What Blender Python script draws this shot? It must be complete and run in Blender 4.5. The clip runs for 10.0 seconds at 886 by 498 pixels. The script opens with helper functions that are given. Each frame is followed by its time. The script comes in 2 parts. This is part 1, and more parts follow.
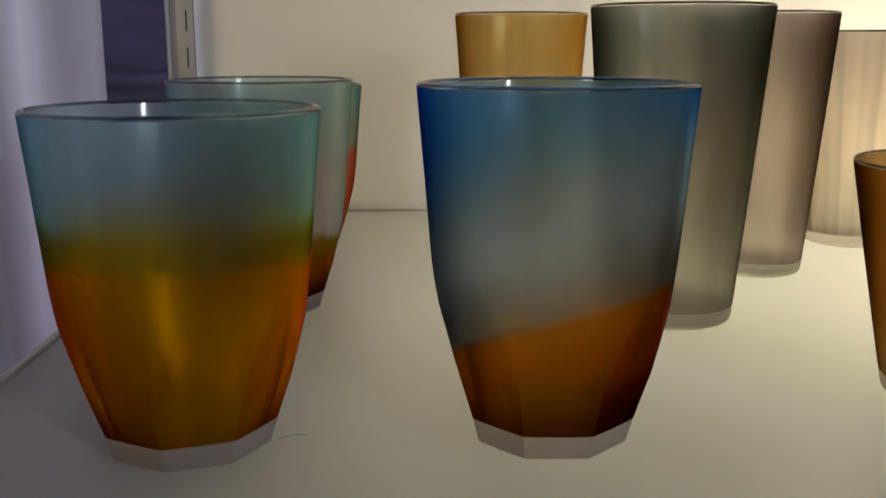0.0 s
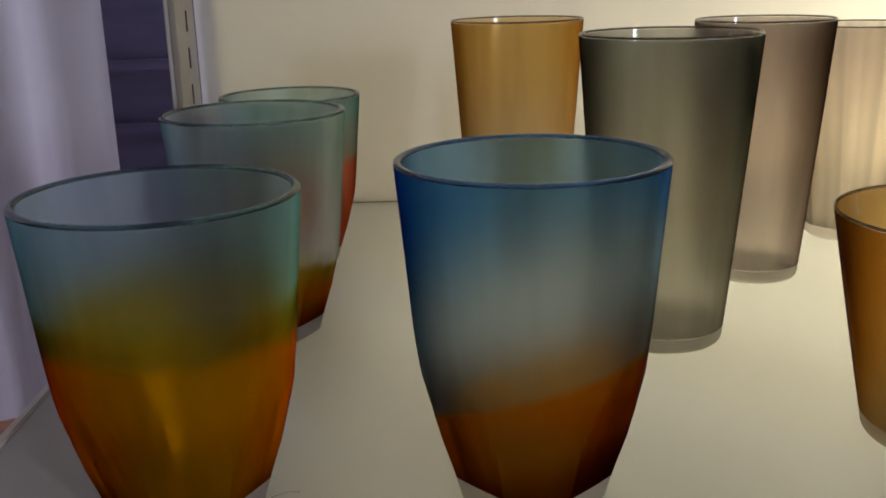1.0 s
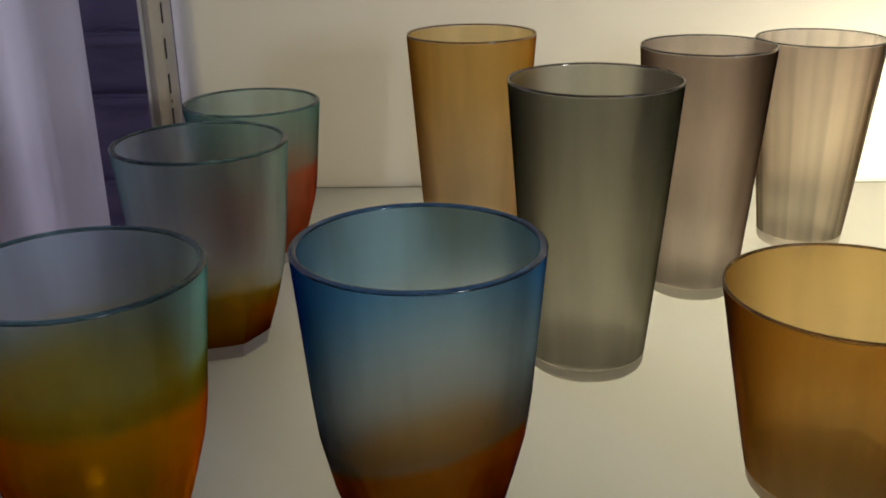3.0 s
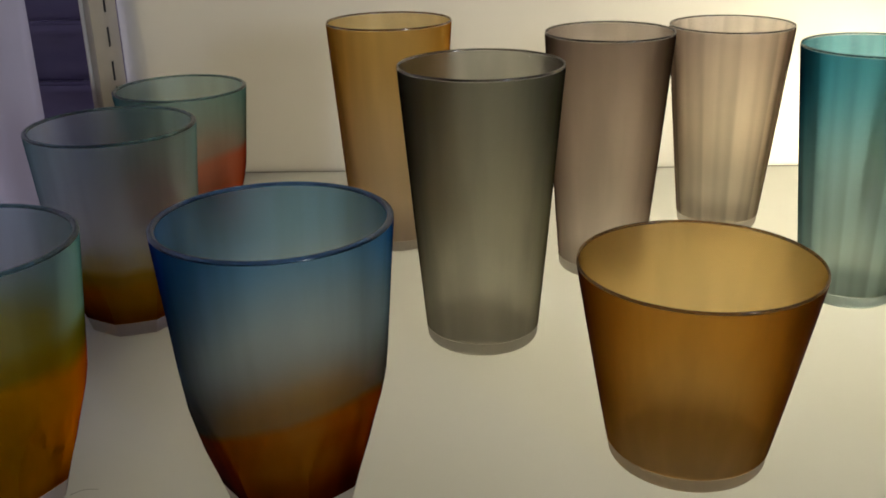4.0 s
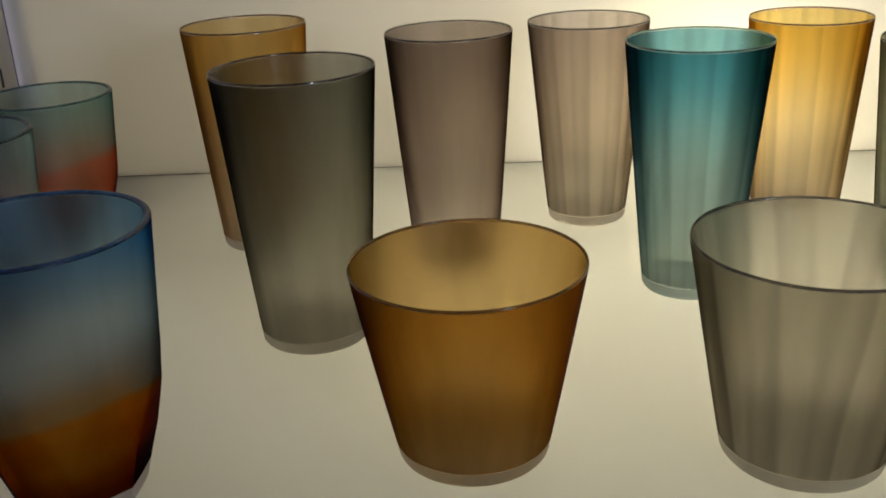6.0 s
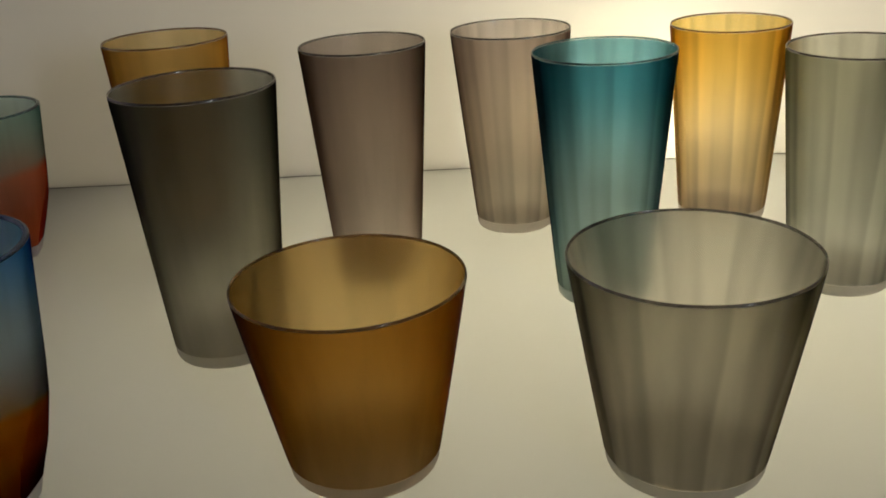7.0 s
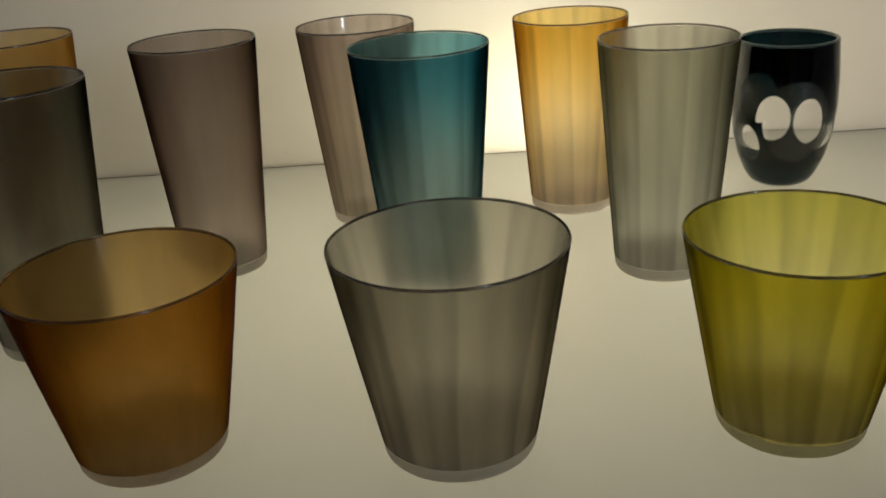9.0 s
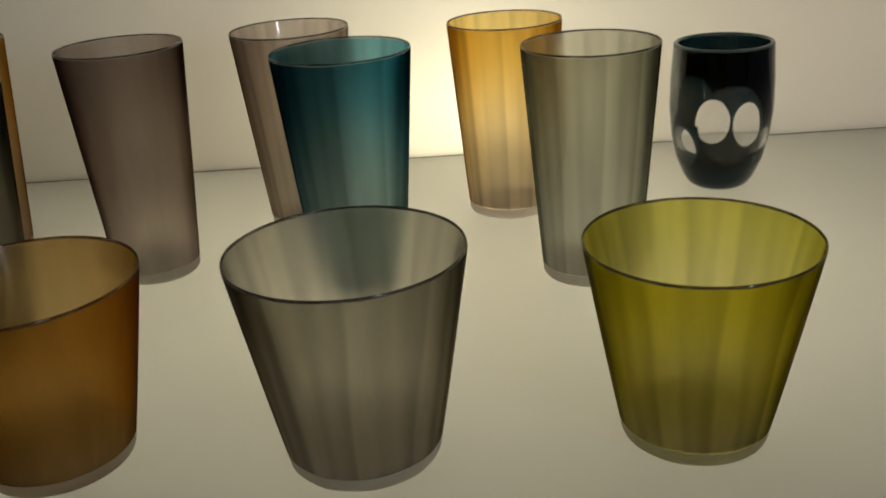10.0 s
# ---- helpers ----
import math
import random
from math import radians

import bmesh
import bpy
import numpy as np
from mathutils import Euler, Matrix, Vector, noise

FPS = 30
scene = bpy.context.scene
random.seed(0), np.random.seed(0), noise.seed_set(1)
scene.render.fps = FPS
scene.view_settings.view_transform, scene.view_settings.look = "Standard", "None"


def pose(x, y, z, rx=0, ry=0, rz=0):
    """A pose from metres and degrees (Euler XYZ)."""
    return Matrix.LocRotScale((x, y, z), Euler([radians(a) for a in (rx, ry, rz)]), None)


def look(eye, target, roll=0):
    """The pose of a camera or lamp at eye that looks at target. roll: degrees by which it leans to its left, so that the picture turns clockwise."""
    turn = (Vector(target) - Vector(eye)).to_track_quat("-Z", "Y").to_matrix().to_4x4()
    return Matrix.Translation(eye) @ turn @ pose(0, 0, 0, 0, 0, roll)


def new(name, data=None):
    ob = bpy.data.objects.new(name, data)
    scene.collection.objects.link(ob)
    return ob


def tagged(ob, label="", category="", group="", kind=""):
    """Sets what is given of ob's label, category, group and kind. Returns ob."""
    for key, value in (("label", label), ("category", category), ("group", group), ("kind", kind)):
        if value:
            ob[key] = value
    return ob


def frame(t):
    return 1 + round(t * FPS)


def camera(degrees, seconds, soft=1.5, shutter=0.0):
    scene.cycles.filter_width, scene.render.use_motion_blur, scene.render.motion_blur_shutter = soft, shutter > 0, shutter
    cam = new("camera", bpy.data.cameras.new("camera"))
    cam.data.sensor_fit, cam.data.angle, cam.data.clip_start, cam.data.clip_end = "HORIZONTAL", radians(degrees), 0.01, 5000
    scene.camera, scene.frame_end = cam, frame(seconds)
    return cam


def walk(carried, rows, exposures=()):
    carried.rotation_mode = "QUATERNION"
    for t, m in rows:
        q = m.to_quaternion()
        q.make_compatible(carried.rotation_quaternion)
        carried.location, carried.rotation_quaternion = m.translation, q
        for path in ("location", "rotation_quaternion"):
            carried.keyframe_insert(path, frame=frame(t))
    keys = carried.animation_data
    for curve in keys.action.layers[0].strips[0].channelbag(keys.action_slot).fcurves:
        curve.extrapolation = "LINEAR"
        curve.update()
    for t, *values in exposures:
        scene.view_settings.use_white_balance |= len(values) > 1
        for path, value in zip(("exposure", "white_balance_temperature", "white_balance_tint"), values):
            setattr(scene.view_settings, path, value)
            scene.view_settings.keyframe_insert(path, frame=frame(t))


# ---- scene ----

# ------------------------------------------------------------ camera and walk
cam = camera(48.88, 10.0, soft=1.8)
walk(cam, [
    (0.0, pose(-0.2073, -0.3367, 0.1288, 78.07, 0.02, -2.16)),
    (0.5, pose(-0.2005, -0.3367, 0.1495, 76.52, 0.33, -1.49)),
    (1.0, pose(-0.1921, -0.3347, 0.1745, 74.10, 1.49, -1.05)),
    (1.5, pose(-0.1810, -0.3330, 0.1981, 73.68, 0.90, -0.48)),
    (2.0, pose(-0.1715, -0.3361, 0.2174, 72.26, 0.87, 0.07)),
    (3.5, pose(-0.1193, -0.3472, 0.2332, 68.74, 0.91, 1.15)),
    (4.0, pose(-0.0869, -0.3604, 0.2340, 68.68, 1.17, 1.39)),
    (4.5, pose(-0.0636, -0.3668, 0.2366, 68.63, 1.99, 1.31)),
    (5.0, pose(-0.0402, -0.3716, 0.2404, 68.40, 1.85, 1.33)),
    (5.5, pose(-0.0149, -0.3635, 0.2346, 68.35, 2.11, 1.45)),
    (7.0, pose(0.0572, -0.3635, 0.2439, 68.04, 3.20, 1.04)),
    (7.5, pose(0.0827, -0.3654, 0.2392, 68.31, 3.40, 0.90)),
    (8.0, pose(0.0995, -0.3687, 0.2423, 68.01, 3.42, 0.30)),
    (8.5, pose(0.1216, -0.3754, 0.2424, 67.81, 3.59, -0.21)),
    (9.0, pose(0.1456, -0.3744, 0.2400, 67.75, 3.69, -0.36)),
    (9.5, pose(0.1702, -0.3770, 0.2395, 67.86, 3.79, -0.44)),
    (10.0, pose(0.1836, -0.3731, 0.2424, 67.53, 3.59, -0.89)),
], exposures=[(0.0, 0.15), (2.0, 0.05), (4.5, 0.03), (7.5, -0.38), (10.0, -0.68)])

# ------------------------------------------------------------ light
WALL_Y = 0.420          # face of the white back panel
EDGE_X = -0.3625        # left edge of the display shelf
WARM, PEACH = (1.0, 0.92, 0.64), (1.0, 0.85, 0.60)

world = bpy.data.worlds.new("world")
world.use_nodes = True
world.node_tree.nodes["Background"].inputs[0].default_value = (0.55, 0.62, 0.9, 1)
world.node_tree.nodes["Background"].inputs[1].default_value = 0.35
scene.world = world


def lamp(name, kind, m, energy, color, size=None, size_y=None):
    data = bpy.data.lights.new(name, kind)
    data.energy, data.color = energy, color
    if kind == "AREA":
        data.shape, data.size, data.size_y = "RECTANGLE", size, size_y
    ob = new(name, data)
    ob.matrix_world = m
    return ob


# bulb behind the opal back panel, near its foot
bulb = lamp("backlight_bulb", "POINT", pose(0.205, 0.515, 0.045), 1.7, WARM)
bulb.data.shadow_soft_size = 0.02
# tubes in the light boxes behind the opal panel and under the opal shelf
lamp("backlight_tubes", "AREA", look((0.36, 0.74, 0.30), (0.36, 0.42, 0.28)), 3.2, PEACH, 0.72, 0.6)
lamp("underlight_tubes", "AREA", look((0.205, 0.18, -0.20), (0.205, 0.18, 0.0)), 3.0, WARM, 0.54, 0.34)
# violet-blue daylight that falls on the curtain from behind, and a tall window behind the camera
lamp("window_light", "AREA", look((-2.26, 1.0, 0.65), (-0.6, 0.36, 0.3)), 34.0, (0.74, 0.71, 1.0), 1.0, 1.3)
lamp("far_window_light", "AREA", look((1.80, -2.55, 0.75), (0.1, 0.0, 0.05)), 26.0, (0.84, 0.89, 1.0), 0.16, 0.6)


# ------------------------------------------------------------ materials
def material(name):
    m = bpy.data.materials.new(name)
    m.use_nodes = True
    n = m.node_tree.nodes
    return m, n, m.node_tree.links, n["Principled BSDF"]


def add(n, kind, **values):
    node = n.new(kind)
    for key, value in values.items():
        node.inputs[key].default_value = value
    return node


def ramp(n, stops, interpolation="EASE", power=1.0):
    r = n.new("ShaderNodeValToRGB")
    r.color_ramp.interpolation = interpolation
    while len(r.color_ramp.elements) < len(stops):
        r.color_ramp.elements.new(0.5)
    for e, (p, c) in zip(r.color_ramp.elements, stops):
        e.position, e.color = p, (*(v ** power for v in c), 1)
    return r


def varied(name, c1, c2, scale, rough, rough2, bump, bump_scale, metallic=0.0, stretch=(1, 1, 1), coat=0.0):
    """A surface that varies at two scales: broad mottling and fine grain."""
    m, n, k, b = material(name)
    co = n.new("ShaderNodeTexCoord")
    mp = add(n, "ShaderNodeMapping", Scale=stretch)
    k.new(co.outputs["Object"], mp.inputs[0])
    big = add(n, "ShaderNodeTexNoise", Scale=scale, Detail=5.0)
    fine = add(n, "ShaderNodeTexNoise", Scale=bump_scale, Detail=3.0)
    k.new(mp.outputs[0], big.inputs[0])
    k.new(mp.outputs[0], fine.inputs[0])
    cr = ramp(n, [(0.3, c1), (0.7, c2)])
    k.new(big.outputs[0], cr.inputs[0])
    k.new(cr.outputs[0], b.inputs["Base Color"])
    mr = add(n, "ShaderNodeMapRange")
    mr.inputs["To Min"].default_value, mr.inputs["To Max"].default_value = rough, rough2
    k.new(fine.outputs[0], mr.inputs[0])
    k.new(mr.outputs[0], b.inputs["Roughness"])
    bp = add(n, "ShaderNodeBump", Strength=bump, Distance=0.001)
    k.new(fine.outputs[0], bp.inputs["Height"])
    k.new(bp.outputs[0], b.inputs["Normal"])
    b.inputs["Metallic"].default_value = metallic
    b.inputs["Coat Weight"].default_value = coat
    return m


EDGE_TRIM = varied("pale_edge_trim", (0.62, 0.60, 0.54), (0.72, 0.70, 0.63), 20.0, 0.35, 0.5, 0.1, 300.0)
STEEL = varied("painted_steel_upright", (0.46, 0.42, 0.35), (0.54, 0.50, 0.42), 25.0, 0.35, 0.5, 0.08, 500.0, 0.35)
SLOT = varied("slot_dark", (0.012, 0.012, 0.014), (0.02, 0.02, 0.022), 30.0, 0.7, 0.8, 0.1, 100.0)
DARK_PANEL = varied("dark_violet_backing", (0.085, 0.075, 0.14), (0.14, 0.125, 0.21), 5.0, 0.12, 0.25, 0.03, 80.0, 0.0, (1, 1, 4))
WOOD = varied("brown_wood_boards", (0.20, 0.085, 0.035), (0.32, 0.15, 0.065), 6.0, 0.35, 0.55, 0.3, 60.0, 0.0, (1, 8, 8))
ROOM_PAINT = varied("room_plaster", (0.42, 0.40, 0.42), (0.48, 0.46, 0.47), 2.0, 0.8, 0.9, 0.2, 90.0)
JOINT = varied("grey_joint_line", (0.19, 0.18, 0.16), (0.26, 0.25, 0.22), 40.0, 0.5, 0.7, 0.1, 300.0)


def opal(name, c1, c2, scale, rough, rough2, share, coat):
    """Opal acrylic: part of the light goes through, diffused."""
    m = varied(name, c1, c2, scale, rough, rough2, 0.04, 160.0, coat=coat)
    n, k = m.node_tree.nodes, m.node_tree.links
    tr = n.new("ShaderNodeBsdfTranslucent")
    tr.inputs[0].default_value = (0.86, 0.85, 0.83, 1)
    mix = add(n, "ShaderNodeMixShader", Fac=share)
    k.new(n["Principled BSDF"].outputs[0], mix.inputs[1])
    k.new(tr.outputs[0], mix.inputs[2])
    k.new(mix.outputs[0], n["Material Output"].inputs["Surface"])
    return m


WALL_PAINT = opal("opal_back_panel", (0.74, 0.73, 0.69), (0.80, 0.79, 0.75), 3.0, 0.4, 0.55, 0.6, 0.0)
SHELF_WHITE = opal("opal_shelf", (0.70, 0.70, 0.66), (0.76, 0.76, 0.72), 6.0, 0.14, 0.28, 0.5, 0.0)
FABRIC = opal("white_curtain_fabric", (0.66, 0.64, 0.66), (0.74, 0.72, 0.73), 8.0, 0.8, 0.95, 0.5, 0.0)
HOUSING = varied("white_light_box_lining", (0.70, 0.69, 0.66), (0.78, 0.77, 0.74), 5.0, 0.6, 0.8, 0.1, 120.0)


def frosted(name, stops, height, rough=0.42, tilt=(0.0, 0.0), wave=0.0, flutes=0, turn=0.0, milk=0.0, interpolation="EASE"):
    """Frosted coloured glass; stops run from the foot (0) to the rim (1). milk: share of light scattered by the etched skin."""
    m, n, k, b = material(name)
    co = n.new("ShaderNodeTexCoord")
    sep = n.new("ShaderNodeSeparateXYZ")
    k.new(co.outputs["Object"], sep.inputs[0])
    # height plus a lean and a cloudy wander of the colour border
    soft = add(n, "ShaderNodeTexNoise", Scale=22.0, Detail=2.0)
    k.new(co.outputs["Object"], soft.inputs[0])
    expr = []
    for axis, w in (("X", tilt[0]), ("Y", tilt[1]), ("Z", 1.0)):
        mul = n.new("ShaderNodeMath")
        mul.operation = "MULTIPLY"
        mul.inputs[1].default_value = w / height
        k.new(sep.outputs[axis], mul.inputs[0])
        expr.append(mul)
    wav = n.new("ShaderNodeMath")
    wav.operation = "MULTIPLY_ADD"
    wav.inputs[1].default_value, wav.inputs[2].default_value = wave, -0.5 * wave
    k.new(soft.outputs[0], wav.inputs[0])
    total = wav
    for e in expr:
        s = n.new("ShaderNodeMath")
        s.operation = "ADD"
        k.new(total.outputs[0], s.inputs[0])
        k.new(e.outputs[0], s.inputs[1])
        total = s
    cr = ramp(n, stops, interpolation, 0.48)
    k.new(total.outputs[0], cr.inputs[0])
    if flutes:
        # bands painted in for the shading of the flutes and their thicker ribs
        at = n.new("ShaderNodeMath")
        at.operation = "ARCTAN2"
        k.new(sep.outputs["Y"], at.inputs[0])
        k.new(sep.outputs["X"], at.inputs[1])
        ph = n.new("ShaderNodeMath")
        ph.operation = "MULTIPLY_ADD"
        ph.inputs[1].default_value, ph.inputs[2].default_value = flutes / (2 * math.pi), 20.5 - turn * flutes / (2 * math.pi)
        k.new(at.outputs[0], ph.inputs[0])
        # bands of uneven width
        drift_map = add(n, "ShaderNodeMapping", Scale=(1.0, 1.0, 0.0), Location=(turn * 7, turn * 3, 0.0))
        k.new(co.outputs["Object"], drift_map.inputs[0])
        drift = add(n, "ShaderNodeTexNoise", Scale=45.0, Detail=1.0)
        k.new(drift_map.outputs[0], drift.inputs[0])
        sway = n.new("ShaderNodeMath")
        sway.operation = "MULTIPLY_ADD"
        sway.inputs[1].default_value = 0.6
        k.new(drift.outputs[0], sway.inputs[0])
        k.new(ph.outputs[0], sway.inputs[2])
        fr = n.new("ShaderNodeMath")
        fr.operation = "FRACT"
        k.new(sway.outputs[0], fr.inputs[0])
        flute_band = ramp(n, [(0.0, (0.84, 0.84, 0.84)), (0.12, (1.0, 1.0, 1.0)), (0.38, (0.98, 0.98, 0.98)), (0.55, (0.90, 0.90, 0.90)),
                       (0.72, (0.95, 0.95, 0.95)), (1.0, (0.84, 0.84, 0.84))], "EASE")
        k.new(fr.outputs[0], flute_band.inputs[0])
        tint = n.new("ShaderNodeMix")
        tint.data_type, tint.blend_type = "RGBA", "MULTIPLY"
        tint.inputs["Factor"].default_value = 1.0
        k.new(cr.outputs[0], tint.inputs[6])
        k.new(flute_band.outputs[0], tint.inputs[7])
        col = tint.outputs[2]
    else:
        col = cr.outputs[0]
    # faint streaks of the etched skin
    streak_map = add(n, "ShaderNodeMapping", Scale=(1.0, 1.0, 0.08))
    k.new(co.outputs["Object"], streak_map.inputs[0])
    streak = add(n, "ShaderNodeTexNoise", Scale=70.0, Detail=3.0)
    k.new(streak_map.outputs[0], streak.inputs[0])
    veil = n.new("ShaderNodeMix")
    veil.data_type, veil.blend_type = "RGBA", "MULTIPLY"
    veil.inputs["Factor"].default_value = 1.0
    vr = ramp(n, [(0.35, (0.92, 0.92, 0.92)), (0.65, (1.0, 1.0, 1.0))])
    k.new(streak.outputs[0], vr.inputs[0])
    k.new(col, veil.inputs[6])
    k.new(vr.outputs[0], veil.inputs[7])
    col = veil.outputs[2]
    mr = add(n, "ShaderNodeMapRange")
    mr.inputs["To Min"].default_value, mr.inputs["To Max"].default_value = max(0.30, rough - 0.03), rough + 0.08
    k.new(streak.outputs[0], mr.inputs[0])
    b.inputs["Transmission Weight"].default_value = 1.0
    b.inputs["IOR"].default_value = 1.45
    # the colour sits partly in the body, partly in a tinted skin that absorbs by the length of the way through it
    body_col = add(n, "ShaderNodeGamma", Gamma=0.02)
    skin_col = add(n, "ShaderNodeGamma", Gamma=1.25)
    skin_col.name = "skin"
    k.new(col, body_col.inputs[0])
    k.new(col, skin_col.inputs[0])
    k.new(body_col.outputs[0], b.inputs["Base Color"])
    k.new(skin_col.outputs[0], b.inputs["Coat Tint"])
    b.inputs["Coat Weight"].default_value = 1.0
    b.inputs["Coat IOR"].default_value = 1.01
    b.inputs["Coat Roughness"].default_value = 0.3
    k.new(mr.outputs[0], b.inputs["Roughness"])
    if milk > 0:
        tr = n.new("ShaderNodeBsdfTranslucent")
        k.new(col, tr.inputs[0])
        mix = add(n, "ShaderNodeMixShader", Fac=milk)
        k.new(b.outputs[0], mix.inputs[1])
        k.new(tr.outputs[0], mix.inputs[2])
        k.new(mix.outputs[0], n["Material Output"].inputs["Surface"])
    return m


# ------------------------------------------------------------ mesh helpers
def part(name, bm, mat, parent=None, label=""):
    me = bpy.data.meshes.new(name)
    bm.normal_update()
    bm.to_mesh(me)
    bm.free()
    me.materials.append(mat)
    ob = new(name, me)
    if parent is not None:
        ob.parent = parent
    if label:
        ob["label"] = label
    return ob


def box_into(bm, x0, x1, y0, y1, z0, z1, bevel=0.0):
    r = bmesh.ops.create_cube(bm, size=1.0)
    for v in r["verts"]:
        v.co = Vector((x0 + (v.co.x + 0.5) * (x1 - x0), y0 + (v.co.y + 0.5) * (y1 - y0), z0 + (v.co.z + 0.5) * (z1 - z0)))
    if bevel:
        edges = {e for v in r["verts"] for e in v.link_edges}
        bmesh.ops.bevel(bm, geom=list(edges), offset=bevel, segments=2, affect="EDGES")


def box(name, x0, x1, y0, y1, z0, z1, mat, bevel=0.0, parent=None, label=""):
    bm = bmesh.new()
    box_into(bm, x0, x1, y0, y1, z0, z1, bevel)
    return part(name, bm, mat, parent, label)


def lathe(rows, steps, radius, closed_ends=(True, True), loop=False, inner=None, start=0.0, crease=0.9):
    """A turned surface. rows: (key, z); radius(key, z, angle) gives its distance from the axis."""
    bm = bmesh.new()
    rings = []
    for key, z in rows:
        rings.append([bm.verts.new((radius(key, z, a) * math.cos(a), radius(key, z, a) * math.sin(a), z))
                      for a in (start + 2 * math.pi * i / steps for i in range(steps))])
    pairs = list(zip(rings, rings[1:]))
    if loop:
        pairs.append((rings[-1], rings[0]))
    for number, (lo, hi) in enumerate(pairs):
        for i in range(steps):
            j = (i + 1) % steps
            f = bm.faces.new((lo[i], lo[j], hi[j], hi[i]))
            f.smooth = True
            if inner is not None and number >= inner:
                f.material_index = 1
    if not loop:
        for ring, flip, want in ((rings[0], True, closed_ends[0]), (rings[-1], False, closed_ends[1])):
            if want:
                c = bm.verts.new((0, 0, ring[0].co.z))
                for i in range(steps):
                    a, b = ring[i], ring[(i + 1) % steps]
                    f = bm.faces.new((b, a, c) if flip else (a, b, c))
                    f.smooth = True
    bmesh.ops.recalc_face_normals(bm, faces=bm.faces[:])
    # true arrises stay crisp: caps, ridges between facets, cut edges
    for e in bm.edges:
        if len(e.link_faces) == 2 and e.calc_face_angle(0.0) > crease:
            e.smooth = False
    return bm


def flat(a, n, phase):
    """1 / cos within the sector of a regular n-gon, for flats on a round wall."""
    s = 2 * math.pi / n
    return 1.0 / math.cos(((a - phase + s / 2) % s) - s / 2)


def polished(mat):
    """The smooth, unetched inside of the same glass."""
    m = mat.copy()
    m.name = mat.name + "_inside"
    b = m.node_tree.nodes["Principled BSDF"]
    for socket in ("Roughness", "Normal"):
        for link in list(b.inputs[socket].links):
            m.node_tree.links.remove(link)
    b.inputs["Roughness"].default_value = 0.09
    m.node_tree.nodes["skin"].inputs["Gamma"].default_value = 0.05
    return m


def tumbler(name, x, y, rim_r, height, foot_r, mat, base_mat, rim_mat, label, flutes=0, facets=0, turn=0.0,
            wall=0.0010, thick=0.0024, foot=0.008, group=""):
    """A drinking glass: body with inside, foot and rim as parts under an empty at its base."""
    root = new(name)
    root.location = (x, y, 0.0002)
    tagged(root, label, "glass tumbler", group)
    steps = 96 if not facets else 128
    foot_round = 0.001 if facets else 0.0035
    lip = wall * 0.5

    def outer(z):
        u = z / height
        if facets:
            # cup that turns in towards a narrow foot
            table = ((0.0, 0.585), (0.08, 0.640), (0.23, 0.75), (0.395, 0.85), (0.54, 0.90), (0.775, 0.95), (1.0, 1.0))
            for (ua, ra), (ub, rb) in zip(table, table[1:]):
                if u <= ub:
                    return rim_r * (ra + (rb - ra) * (u - ua) / (ub - ua))
            return rim_r
        return foot_r + (rim_r - foot_r) * (u ** 0.95)

    def shape(key, z, a):
        if key == "out":
            r = outer(z)
            if facets:
                u = z / height
                r = r * (1.0 + 0.035 * max(0.0, 1 - u / 0.55))
                r = min(r, outer(z) * (0.935 + 0.07 * (u / 0.48) ** 1.5) * (0.15 + 0.85 * flat(a, facets, turn)))
            elif flutes:
                w = 0.12
                r = r * ((1 - w) + w * flat(a, flutes, turn) * math.cos(math.pi / flutes))
            return r
        u = z / height
        r = outer(z) - wall - thick * (1 - u)
        if facets:
            r = min(r, outer(z) * (0.95 - 0.045 * max(0.0, 1 - u / 0.5)) - 0.0005)
        elif flutes:
            r = r - 0.0003 * min(1.0, (1 - u) * 6, u * 4) * (1 + math.cos(flutes * (a - turn)))
        return max(r, 0.001)

    # body: up the outside, down the inside, across the floor of the cup
    top = height - lip
    n = 40 if facets else 26
    rows = [("out", foot + (top - foot) * i / n) for i in range(n + 1)]
    rows += [("in", top + (foot - top) * i / 22) for i in range(23)]
    crease = 0.22 if facets else 0.9
    bm = lathe(rows, steps, shape, loop=True, inner=n, start=turn, crease=crease)
    body = part("body", bm, mat, root)
    body.data.materials.append(polished(mat))
    # foot: a separate solid disc of clearer glass with a rounded lower edge
    cut = foot - 0.00025
    base_rows = [(math.radians(15 * i), foot_round * (1 - math.cos(math.radians(15 * i)))) for i in range(6)] + [("out", foot_round)]
    base_rows += [("out", foot_round + (cut - foot_round) * (i + 1) / 4) for i in range(4)]

    def foot_shape(key, z, a):
        if key != "out":
            return shape("out", foot_round, a) - foot_round * (1 - math.sin(key))
        return shape("out", z, a)
    part("foot", lathe(base_rows, steps, foot_shape, start=turn, crease=crease), base_mat, root, "clear frosted glass foot")

    # rim: fire-polished rounded lip, its refracted dark line put into the tint
    def rim_shape(key, z, a):
        o, i = shape("out", top, a), shape("in", top, a)
        mid, half = (o + i) / 2, (o - i) / 2 * 1.02
        return mid + half * key
    rr = [(math.cos(t), top + 0.0003 + lip * 2.0 * max(0.0, math.sin(t))) for t in [math.pi * j / 8 for j in range(9)]]
    part("rim", lathe(rr, steps, rim_shape, loop=True, start=turn), rim_mat, root, "polished glass rim, tinted dark in place of its refracted edge line")
    return root


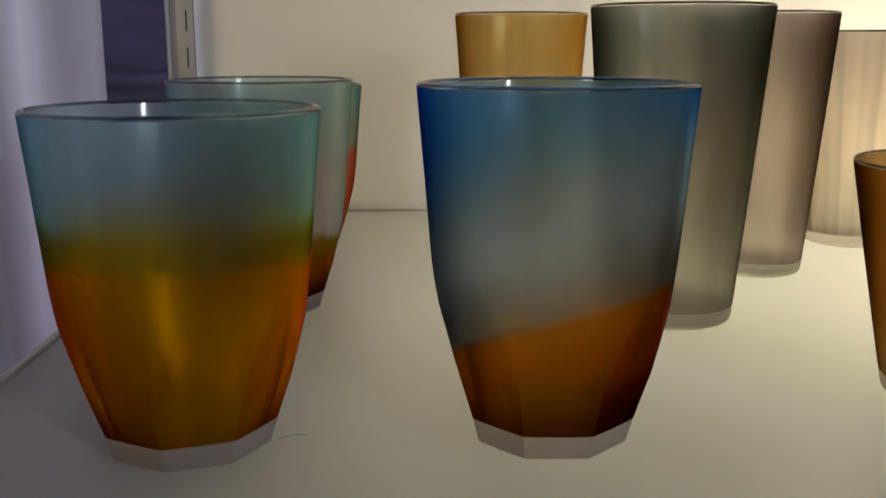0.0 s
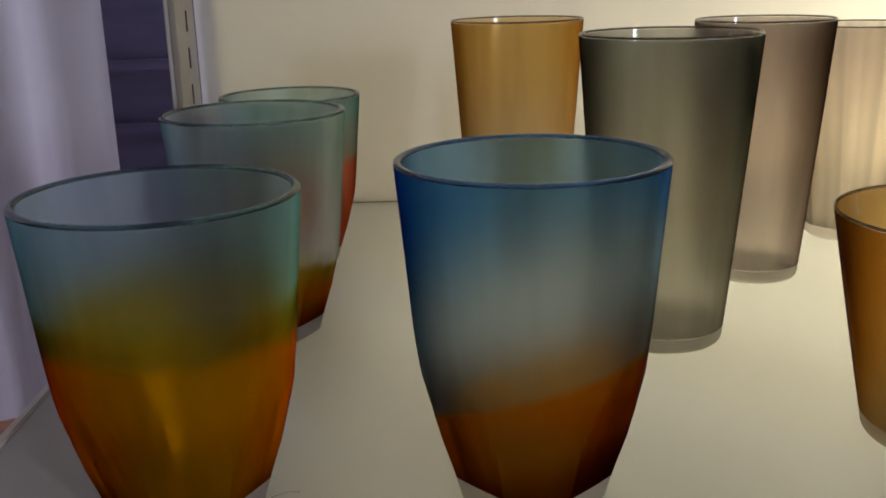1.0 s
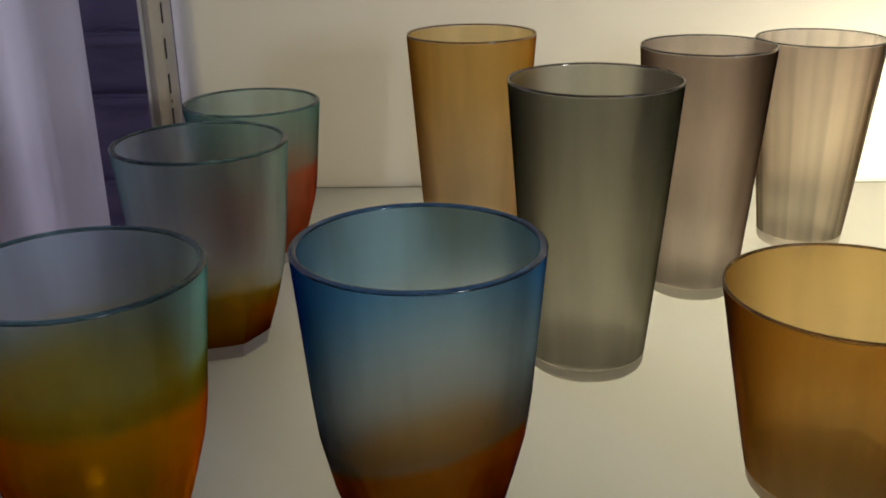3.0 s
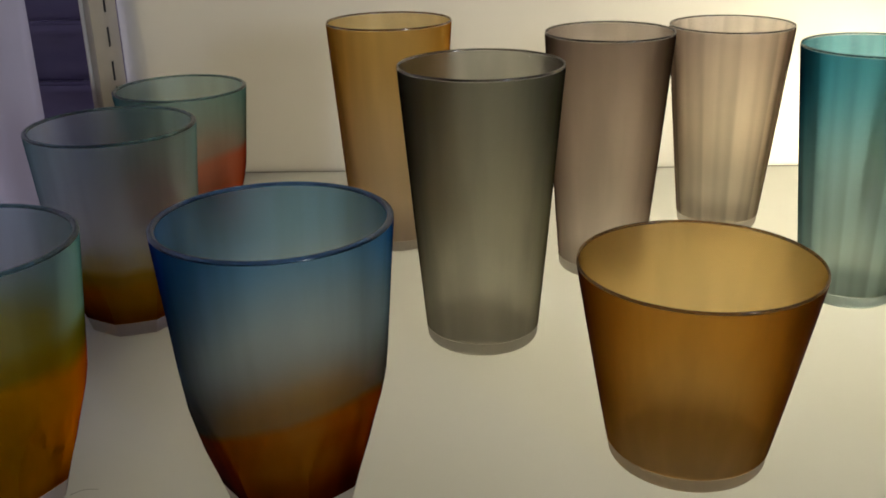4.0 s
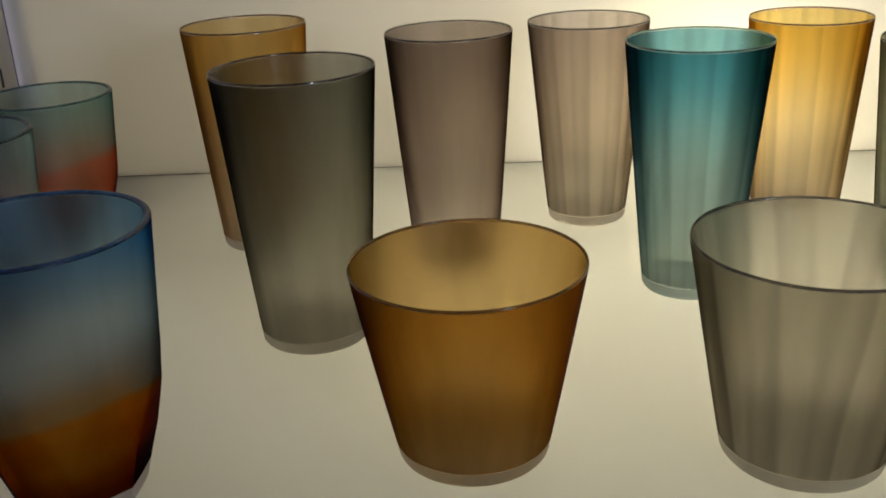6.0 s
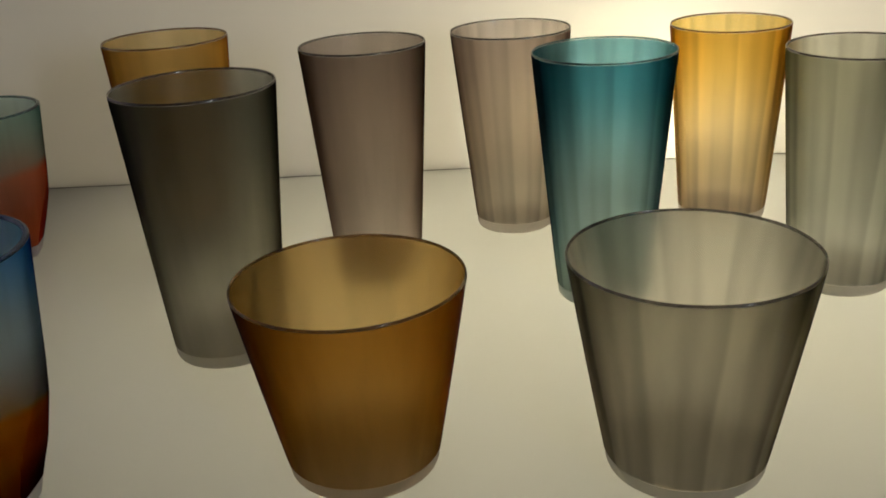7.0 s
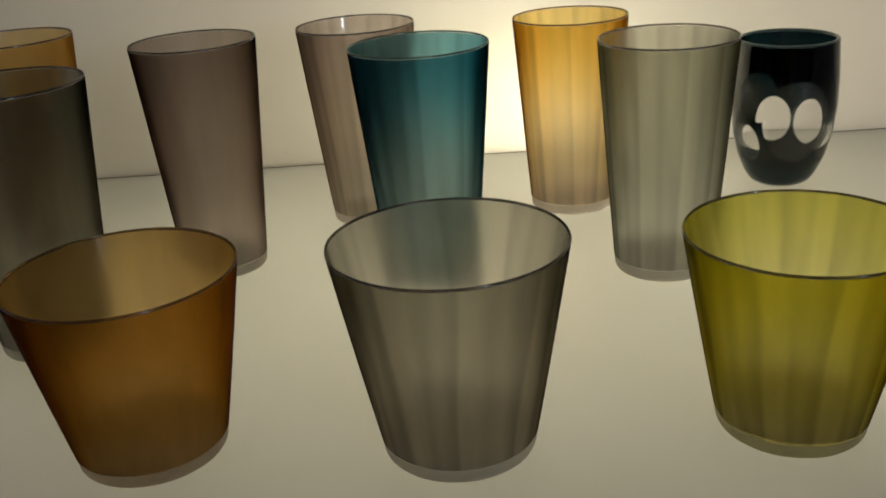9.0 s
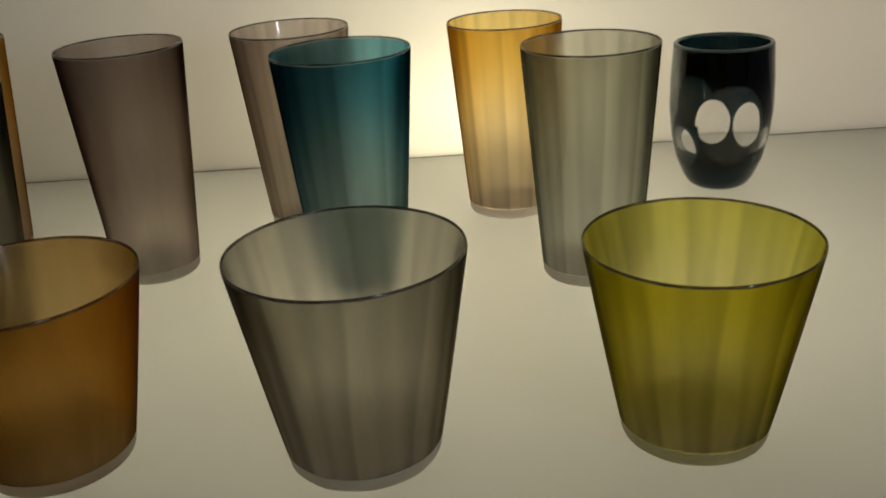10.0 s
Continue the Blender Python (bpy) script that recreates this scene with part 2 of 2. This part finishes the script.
def clear_glass(name, color, rough):
    m, n, k, b = material(name)
    co = n.new("ShaderNodeTexCoord")
    ns = add(n, "ShaderNodeTexNoise", Scale=60.0, Detail=3.0)
    k.new(co.outputs["Object"], ns.inputs[0])
    cr = ramp(n, [(0.3, tuple(c * 0.93 for c in color)), (0.7, color)])
    k.new(ns.outputs[0], cr.inputs[0])
    k.new(cr.outputs[0], b.inputs["Base Color"])
    b.inputs["Roughness"].default_value = rough
    b.inputs["Transmission Weight"].default_value = 1.0
    b.inputs["IOR"].default_value = 1.45
    return m


# ------------------------------------------------------------ the setting
def structure(ob, label):
    return tagged(ob, label, kind="structure")


structure(box("back_panel", -0.3655, 1.45, WALL_Y, WALL_Y + 0.005, 0.0005, 1.0, WALL_PAINT),
          "smooth white opal back panel lit from behind")
structure(box("shelf", EDGE_X, 1.45, -0.20, WALL_Y - 0.0010, -0.006, 0.0, SHELF_WHITE),
          "glossy white opal display shelf lit from below")
# strip added to draw the dark gap line and stop light leaking up
structure(box("joint_strip", EDGE_X, 1.45, WALL_Y - 0.0009, WALL_Y + 0.005, -0.006, 0.0002, JOINT),
          "thin grey strip added as the dark joint line between shelf and back panel")
bm = bmesh.new()
box_into(bm, EDGE_X, 1.45, 0.82, 0.84, -0.36, 1.0)
box_into(bm, EDGE_X, EDGE_X + 0.012, WALL_Y + 0.0055, 0.82, -0.0055, 1.0)
box_into(bm, EDGE_X, EDGE_X + 0.012, -0.20, 0.82, -0.36, -0.0065)
box_into(bm, 1.438, 1.45, WALL_Y + 0.0055, 0.82, -0.0055, 1.0)
box_into(bm, 1.438, 1.45, -0.20, 0.82, -0.36, -0.0065)
box_into(bm, EDGE_X, 1.45, WALL_Y, 0.84, 1.0005, 1.012)
box_into(bm, EDGE_X, 1.45, -0.20, 0.84, -0.372, -0.3605)
box_into(bm, EDGE_X + 0.0125, 1.4375, -0.20, -0.19, -0.36, -0.0065)
# unseen divider, added to keep the left end of the shelf darker
box_into(bm, -0.252, -0.240, -0.1895, WALL_Y + 0.005, -0.36, -0.030)
box_into(bm, EDGE_X + 0.0125, 1.4375, WALL_Y + 0.0055, 0.8195, -0.014, -0.0065)
structure(part("light_box_housing", bm, HOUSING), "unseen white lined housing of the display light box, with added light divider")
structure(box("shelf_trim", EDGE_X - 0.005, EDGE_X - 0.0005, -0.20, 0.3620, -0.031, 0.0012, EDGE_TRIM, 0.0008),
          "pale metal trim along the shelf edge")
structure(box("floor", -2.3, 2.6, -2.6, 2.0, -0.95, -0.90, WOOD), "brown wooden floor of the room")
structure(box("ceiling", -2.3, 2.6, -2.6, 2.0, 1.60, 1.66, ROOM_PAINT), "plain plaster ceiling")
structure(box("wall_north", -2.3, 2.6, 2.0, 2.1, -0.95, 1.66, ROOM_PAINT), "plain plaster wall behind the display")
structure(box("wall_east", 2.6, 2.7, -2.7, 2.1, -0.95, 1.66, ROOM_PAINT), "plain plaster wall")
bm = bmesh.new()
box_into(bm, -2.3, 1.62, -2.7, -2.6, -0.95, 1.66)
box_into(bm, 1.98, 2.6, -2.7, -2.6, -0.95, 1.66)
box_into(bm, 1.62, 1.98, -2.7, -2.6, -0.95, 0.25)
box_into(bm, 1.62, 1.98, -2.7, -2.6, 1.25, 1.66)
structure(part("wall_south", bm, ROOM_PAINT), "plaster wall with a tall narrow window opening")
bm = bmesh.new()
box_into(bm, -2.4, -2.3, -2.7, 0.48, -0.95, 1.66)
box_into(bm, -2.4, -2.3, 1.52, 2.1, -0.95, 1.66)
box_into(bm, -2.4, -2.3, 0.48, 1.52, -0.95, 0.0)
box_into(bm, -2.4, -2.3, 0.48, 1.52, 1.31, 1.66)
structure(part("wall_west", bm, ROOM_PAINT), "plaster wall with a window opening")


def slotted_upright():
    root = new("slotted_upright")
    root.location = (-0.3660, 0.3630, 0.0)
    tagged(root, "beige steel slotted shelf upright at the panel edge", "shelf upright")
    h = 0.85
    bm = bmesh.new()
    box_into(bm, -0.0045, 0.0, 0.0, 0.0566, 0.0, h, 0.0007)
    part("web", bm, STEEL, root)
    # pale material on the lip paints in the edge highlight
    box("flange", -0.0075, -0.0048, 0.0, 0.003, 0.0, h, EDGE_TRIM, 0.0006, root, "front lip, paler in place of its edge highlight")
    pitch, first = 0.0263, 0.0920
    for i in range(-3, 28):
        z = first + i * pitch
        if not 0.01 < z < h - 0.02:
            continue
        # near-black plate on the uncut web: the slot's inner shade as colour
        box("slot", -0.0004, 0.0005, 0.0295, 0.0325, z - 0.0074, z + 0.0074, SLOT, 0.0, root, "dark plate in place of a shaded punched slot")
    bm = bmesh.new()
    bmesh.ops.create_circle(bm, cap_ends=True, segments=14, radius=0.0016, matrix=pose(0.0005, 0.031, 0.0785, 0, 90, 0))
    part("hole", bm, SLOT, root, "small dark disc in place of a shaded round hole")
    return root


slotted_upright()


def curtain():
    bm = bmesh.new()
    nx, nz = 220, 4
    rng = random.Random(4)
    ph = [rng.uniform(0, 6.28) for _ in range(4)]
    grid = []
    for j in range(nz + 1):
        z = -0.165 + 1.25 * j / nz
        row = []
        for i in range(nx + 1):
            x = -2.28 + (2.28 - 0.4250) * i / nx
            d = 0.003 * math.sin(x * 95 + ph[0] + 0.5 * z) + 0.003 * math.sin(x * 41 + ph[1]) + 0.006 * abs(math.sin(x * 55 + ph[2] + 0.6 * z)) ** 5
            fade = min(1.0, (-0.4250 - x) / 0.03)
            row.append(bm.verts.new((x, 0.390 + d * fade, z)))
        grid.append(row)
    for j in range(nz):
        for i in range(nx):
            f = bm.faces.new((grid[j][i], grid[j][i + 1], grid[j + 1][i + 1], grid[j + 1][i]))
            f.smooth = True
    bmesh.ops.solidify(bm, geom=bm.faces[:], thickness=0.0015)
    return tagged(part("curtain", bm, FABRIC), "white fabric curtain hanging in soft vertical folds", "curtain")


curtain()


# added dark backing behind the gap; its bars stand in for banded reflections
def gap_backing():
    root = new("gap_backing")
    root.location = (-0.50, 0.60, -0.90)
    tagged(root, "dark violet backing of the gap, with bars in place of reflected bands", "cabinet")
    box("backing_board", -0.13, 0.115, 0.02, 0.06, 0.0, 2.2, DARK_PANEL, 0.003, root)
    for z in (0.84, 0.93, 0.99, 1.10):
        box("reflection_bar", -0.13, 0.115, 0.0, 0.019, z, z + 0.012, DARK_PANEL, 0.003, root)
    return root


gap_backing()

# ------------------------------------------------------------ glass colours
def foot_glass(name, c1, c2):
    """Thick etched foot: scatters about half of the light at its skin."""
    m = varied(name, c1, c2, 60.0, 0.35, 0.5, 0.1, 900.0)
    m.node_tree.nodes["Principled BSDF"].inputs["Transmission Weight"].default_value = 0.85
    return m


FOOT_CLEAR = foot_glass("frosted_clear_foot", (0.70, 0.64, 0.58), (0.76, 0.70, 0.64))
FOOT_GREY = foot_glass("frosted_grey_foot", (0.60, 0.57, 0.51), (0.66, 0.63, 0.56))
FOOT_AMBER = foot_glass("frosted_amber_foot", (0.56, 0.44, 0.29), (0.60, 0.48, 0.32))
FOOT_OLIVE = foot_glass("frosted_olive_foot", (0.54, 0.50, 0.26), (0.60, 0.55, 0.30))
FOOT_TEAL = foot_glass("frosted_teal_foot", (0.44, 0.54, 0.54), (0.50, 0.60, 0.60))


def rim_glass(name, color):
    return clear_glass(name, color, 0.12)


TEAL_ORANGE = frosted("teal_to_orange_glass", [(0.0, (0.46, 0.15, 0.003)), (0.20, (1.0, 0.51, 0.003)), (0.55, (1.0, 0.56, 0.006)),
                      (0.62, (0.60, 0.58, 0.14)), (0.74, (0.68, 0.88, 0.86)), (1.0, (0.62, 0.86, 0.90))], 0.109, 0.33, (0.03, 0.0), 0.18)
BLUE_ORANGE = frosted("blue_to_orange_glass", [(0.0, (0.20, 0.040, 0.002)), (0.20, (0.52, 0.20, 0.010)), (0.325, (0.56, 0.25, 0.03)),
                      (0.37, (0.40, 0.39, 0.39)), (0.62, (0.56, 0.67, 0.77)), (1.0, (0.20, 0.50, 0.92))], 0.114, 0.33, (-0.30, 0.25), 0.06)
TEAL_ORANGE_MID = frosted("pale_teal_to_orange_glass", [(0.0, (0.26, 0.055, 0.002)), (0.18, (0.72, 0.33, 0.006)), (0.27, (0.62, 0.48, 0.08)),
                          (0.33, (0.88, 0.91, 0.92)), (1.0, (0.72, 0.88, 0.90))], 0.112, 0.33, (-0.05, 0.20), 0.14)
TEAL_PINK = frosted("pale_teal_to_pink_glass", [(0.0, (0.80, 0.28, 0.14)), (0.52, (0.84, 0.40, 0.28)), (0.60, (0.60, 0.64, 0.60)),
                    (1.0, (0.46, 0.68, 0.68))], 0.105, 0.33, (-0.18, 0.0), 0.08)
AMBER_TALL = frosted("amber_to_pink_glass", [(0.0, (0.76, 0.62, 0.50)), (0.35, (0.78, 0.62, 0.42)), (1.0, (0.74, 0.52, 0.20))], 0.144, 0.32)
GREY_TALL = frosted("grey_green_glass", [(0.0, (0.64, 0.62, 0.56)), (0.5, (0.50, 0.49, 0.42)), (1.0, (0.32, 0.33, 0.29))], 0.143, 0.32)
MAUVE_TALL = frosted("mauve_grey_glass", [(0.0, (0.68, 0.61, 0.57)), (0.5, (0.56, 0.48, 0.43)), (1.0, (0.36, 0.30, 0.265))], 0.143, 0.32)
MAUVE_FLUTED = frosted("mauve_grey_fluted_glass", [(0.0, (0.74, 0.68, 0.60)), (0.5, (0.66, 0.58, 0.50)), (1.0, (0.56, 0.48, 0.43))], 0.133, 0.33, flutes=10, turn=0.1)
TEAL_FLUTED = frosted("teal_fluted_glass", [(0.0, (0.62, 0.71, 0.68)), (0.4, (0.42, 0.57, 0.60)), (1.0, (0.065, 0.235, 0.32))], 0.141, 0.33, flutes=10, turn=0.2)
AMBER_FLUTED = frosted("golden_fluted_glass", [(0.0, (0.84, 0.72, 0.58)), (0.35, (0.85, 0.71, 0.46)), (1.0, (0.78, 0.52, 0.12))], 0.133, 0.33, flutes=10, turn=0.0)
GREEN_FLUTED = frosted("grey_green_fluted_glass", [(0.0, (0.74, 0.74, 0.70)), (0.5, (0.70, 0.71, 0.63)), (1.0, (0.54, 0.55, 0.45))], 0.137, 0.33, flutes=10, turn=0.15)
AMBER_SHORT = frosted("amber_brown_glass", [(0.0, (0.70, 0.54, 0.32)), (0.5, (0.57, 0.35, 0.105)), (1.0, (0.50, 0.285, 0.07))], 0.086, 0.32)
GREY_SHORT = frosted("smoke_grey_fluted_glass", [(0.0, (0.77, 0.74, 0.67)), (0.4, (0.67, 0.63, 0.55)), (1.0, (0.51, 0.49, 0.41))], 0.095, 0.33, flutes=10, turn=0.2)
OLIVE_SHORT = frosted("olive_yellow_fluted_glass", [(0.0, (0.78, 0.74, 0.48)), (0.5, (0.76, 0.69, 0.18)), (1.0, (0.66, 0.60, 0.055))], 0.090, 0.33, flutes=10, turn=0.1)
RIM_TEAL = rim_glass("rim_teal", (0.11, 0.23, 0.24))
RIM_BLUE = rim_glass("rim_blue", (0.04, 0.12, 0.32))
RIM_AMBER = rim_glass("rim_amber", (0.25, 0.13, 0.035))
RIM_GREY = rim_glass("rim_grey", (0.14, 0.125, 0.105))
RIM_OLIVE = rim_glass("rim_olive", (0.17, 0.14, 0.03))

# ------------------------------------------------------------ the glasses
FACETED, TALL, FLUTED, SHORT = "faceted two-colour glasses", "tall plain glasses", "tall fluted glasses", "short wide glasses"
F = math.pi / 8
tumbler("faceted_tumbler", -0.2791, -0.0300, 0.0452, 0.1088, 0.0261, TEAL_ORANGE, FOOT_CLEAR, RIM_TEAL,
        "frosted teal glass tumbler shading to deep orange, faceted foot", facets=8, turn=0.29, foot=0.0085, group=FACETED)
tumbler("faceted_tumbler", -0.1597, -0.0270, 0.0444, 0.1161, 0.0267, BLUE_ORANGE, FOOT_CLEAR, RIM_BLUE,
        "frosted blue glass tumbler shading to burnt orange, faceted foot", facets=8, turn=-0.035, foot=0.0085, group=FACETED)
tumbler("faceted_tumbler", -0.2767, 0.1372, 0.0441, 0.1113, 0.0260, TEAL_ORANGE_MID, FOOT_CLEAR, RIM_TEAL,
        "frosted pale teal glass tumbler with orange lower part", facets=8, turn=0.30, foot=0.0085, group=FACETED)
tumbler("faceted_tumbler", -0.2770, 0.2675, 0.0428, 0.1037, 0.0255, TEAL_PINK, FOOT_CLEAR, RIM_TEAL,
        "frosted pale teal glass tumbler with coral pink lower part", facets=8, turn=0.2, foot=0.0085, group=FACETED)

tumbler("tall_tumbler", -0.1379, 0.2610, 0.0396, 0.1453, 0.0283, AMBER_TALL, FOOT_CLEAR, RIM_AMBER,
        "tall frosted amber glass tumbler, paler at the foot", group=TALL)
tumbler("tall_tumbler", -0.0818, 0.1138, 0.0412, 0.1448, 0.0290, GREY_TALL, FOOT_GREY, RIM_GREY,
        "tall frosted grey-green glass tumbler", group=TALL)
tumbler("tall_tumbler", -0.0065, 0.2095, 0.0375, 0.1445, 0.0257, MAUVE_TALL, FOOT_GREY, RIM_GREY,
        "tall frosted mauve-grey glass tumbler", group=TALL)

tumbler("fluted_tumbler", 0.0836, 0.2878, 0.0401, 0.1356, 0.0264, MAUVE_FLUTED, FOOT_CLEAR, RIM_GREY,
        "tall mauve-grey fluted frosted glass tumbler", flutes=10, turn=0.1, group=FLUTED)
tumbler("fluted_tumbler", 0.1287, 0.1635, 0.0394, 0.1422, 0.0258, TEAL_FLUTED, FOOT_TEAL, RIM_TEAL,
        "tall teal fluted frosted glass tumbler", flutes=10, turn=0.2, group=FLUTED)
tumbler("fluted_tumbler", 0.2278, 0.2872, 0.0389, 0.1322, 0.0289, AMBER_FLUTED, FOOT_CLEAR, RIM_AMBER,
        "tall golden amber fluted frosted glass tumbler", flutes=10, turn=0.0, group=FLUTED)
tumbler("fluted_tumbler", 0.2669, 0.1670, 0.0390, 0.1367, 0.0284, GREEN_FLUTED, FOOT_GREY, RIM_GREY,
        "tall grey-green fluted frosted glass tumbler", flutes=10, turn=0.15, group=FLUTED)

tumbler("short_tumbler", 0.0030, -0.0012, 0.0487, 0.0867, 0.0319, AMBER_SHORT, FOOT_AMBER, RIM_AMBER,
        "short wide frosted amber-brown glass tumbler", group=SHORT)
tumbler("short_tumbler", 0.1402, -0.0100, 0.0499, 0.0949, 0.0327, GREY_SHORT, FOOT_GREY, RIM_GREY,
        "short wide smoke-grey fluted frosted glass tumbler", flutes=10, turn=0.2, group=SHORT)
tumbler("short_tumbler", 0.2842, -0.0092, 0.0484, 0.0893, 0.0307, OLIVE_SHORT, FOOT_OLIVE, RIM_OLIVE,
        "short wide olive-yellow fluted frosted glass tumbler", flutes=10, turn=0.1, group=SHORT)


# dark overlay glass with clear cut windows
def overlay_material(height):
    m, n, k, b = material("navy_overlay_cut_to_clear_glass")
    co = n.new("ShaderNodeTexCoord")
    best = None
    # angle, height and radius of each cut window, round the glass
    windows = ((-2.41, 0.068, 0.0150), (-1.62, 0.051, 0.0240), (-2.72, 0.034, 0.0125), (-0.75, 0.034, 0.0120),
               (1.48, 0.037, 0.0142), (0.57, 0.037, 0.0142), (2.25, 0.020, 0.0130))
    tall = add(n, "ShaderNodeMapping", Scale=(1.0, 1.0, 0.80))
    k.new(co.outputs["Object"], tall.inputs[0])
    for a, z, r in windows:
        for rad in (0.0355 if z > 0.04 else 0.032,):
            d = n.new("ShaderNodeVectorMath")
            d.operation = "DISTANCE"
            d.inputs[1].default_value = (rad * math.cos(a), rad * math.sin(a), z * 0.80)
            k.new(tall.outputs[0], d.inputs[0])
            q = n.new("ShaderNodeMath")
            q.operation = "DIVIDE"
            q.inputs[1].default_value = r
            k.new(d.outputs["Value"], q.inputs[0])
            if best is None:
                best = q
            else:
                mn = n.new("ShaderNodeMath")
                mn.operation = "MINIMUM"
                k.new(best.outputs[0], mn.inputs[0])
                k.new(q.outputs[0], mn.inputs[1])
                best = mn
    cr = ramp(n, [(0.0, (0.94, 0.94, 0.93)), (0.94, (0.92, 0.92, 0.92)), (1.0, (0.003, 0.012, 0.017))], "LINEAR")
    k.new(best.outputs[0], cr.inputs[0])
    k.new(cr.outputs[0], b.inputs["Base Color"])
    b.inputs["Transmission Weight"].default_value = 1.0
    b.inputs["Roughness"].default_value = 0.04
    b.inputs["IOR"].default_value = 1.35
    return m


def overlay_tumbler():
    root = new("overlay_tumbler")
    root.location = (0.3825, 0.3096, 0.0002)
    tagged(root, "dark navy overlay glass tumbler with clear round cut windows", "glass tumbler")
    h, top = 0.1038, 0.1023
    pts = [(0.0, 0.0185), (0.02, 0.0212), (0.08, 0.0252), (0.20, 0.0304), (0.36, 0.0343), (0.55, 0.0362), (0.75, 0.0360), (1.0, 0.0344)]

    def outer(z):
        u = z / h
        for (a, ra), (b, rb) in zip(pts, pts[1:]):
            if u <= b:
                s = (u - a) / (b - a)
                return ra + (rb - ra) * s
        return pts[-1][1]

    def shape(key, z, a):
        if key == "out":
            return (outer(z - 0.001) + outer(z) + outer(z + 0.001)) / 3 if z > 0.001 else outer(z) - 0.001
        return max(0.002, outer(z) - 0.0032 - (0.010 * max(0.0, 1 - z / 0.03)))
    rows = [("out", top * i / 40) for i in range(41)]
    rows += [("in", top + (0.014 - top) * i / 30) for i in range(31)]
    part("body", lathe(rows, 96, shape), overlay_material(h), root)

    def rim_shape(key, z, a):
        o, i = shape("out", top, a), shape("in", top, a)
        return (o + i) / 2 + (o - i) / 2 * 1.05 * key
    rr = [(math.cos(t), top + 0.0003 + 0.0016 * max(0.0, math.sin(t))) for t in [math.pi * j / 8 for j in range(9)]]
    part("rim", lathe(rr, 96, rim_shape, loop=True), clear_glass("rim_navy", (0.04, 0.07, 0.08), 0.06), root, "polished dark rim")
    return root


overlay_tumbler()


# a stray hair on the shelf beside the orange tumbler
def hair():
    cu = bpy.data.curves.new("hair", "CURVE")
    cu.dimensions, cu.bevel_depth, cu.bevel_resolution = "3D", 0.00006, 1
    sp = cu.splines.new("POLY")
    sp.points.add(11)
    for i, pt in enumerate(sp.points):
        u = i / 11
        pt.co = (-0.2510 + 0.010 * u, -0.0318 + 0.004 * u + 0.0010 * math.sin(3.4 * u), 0.00014 + 0.0004 * math.sin(math.pi * u), 1)
    cu.materials.append(SLOT)
    return tagged(new("hair", cu), "thin dark hair lying on the white shelf", "hair")


hair()
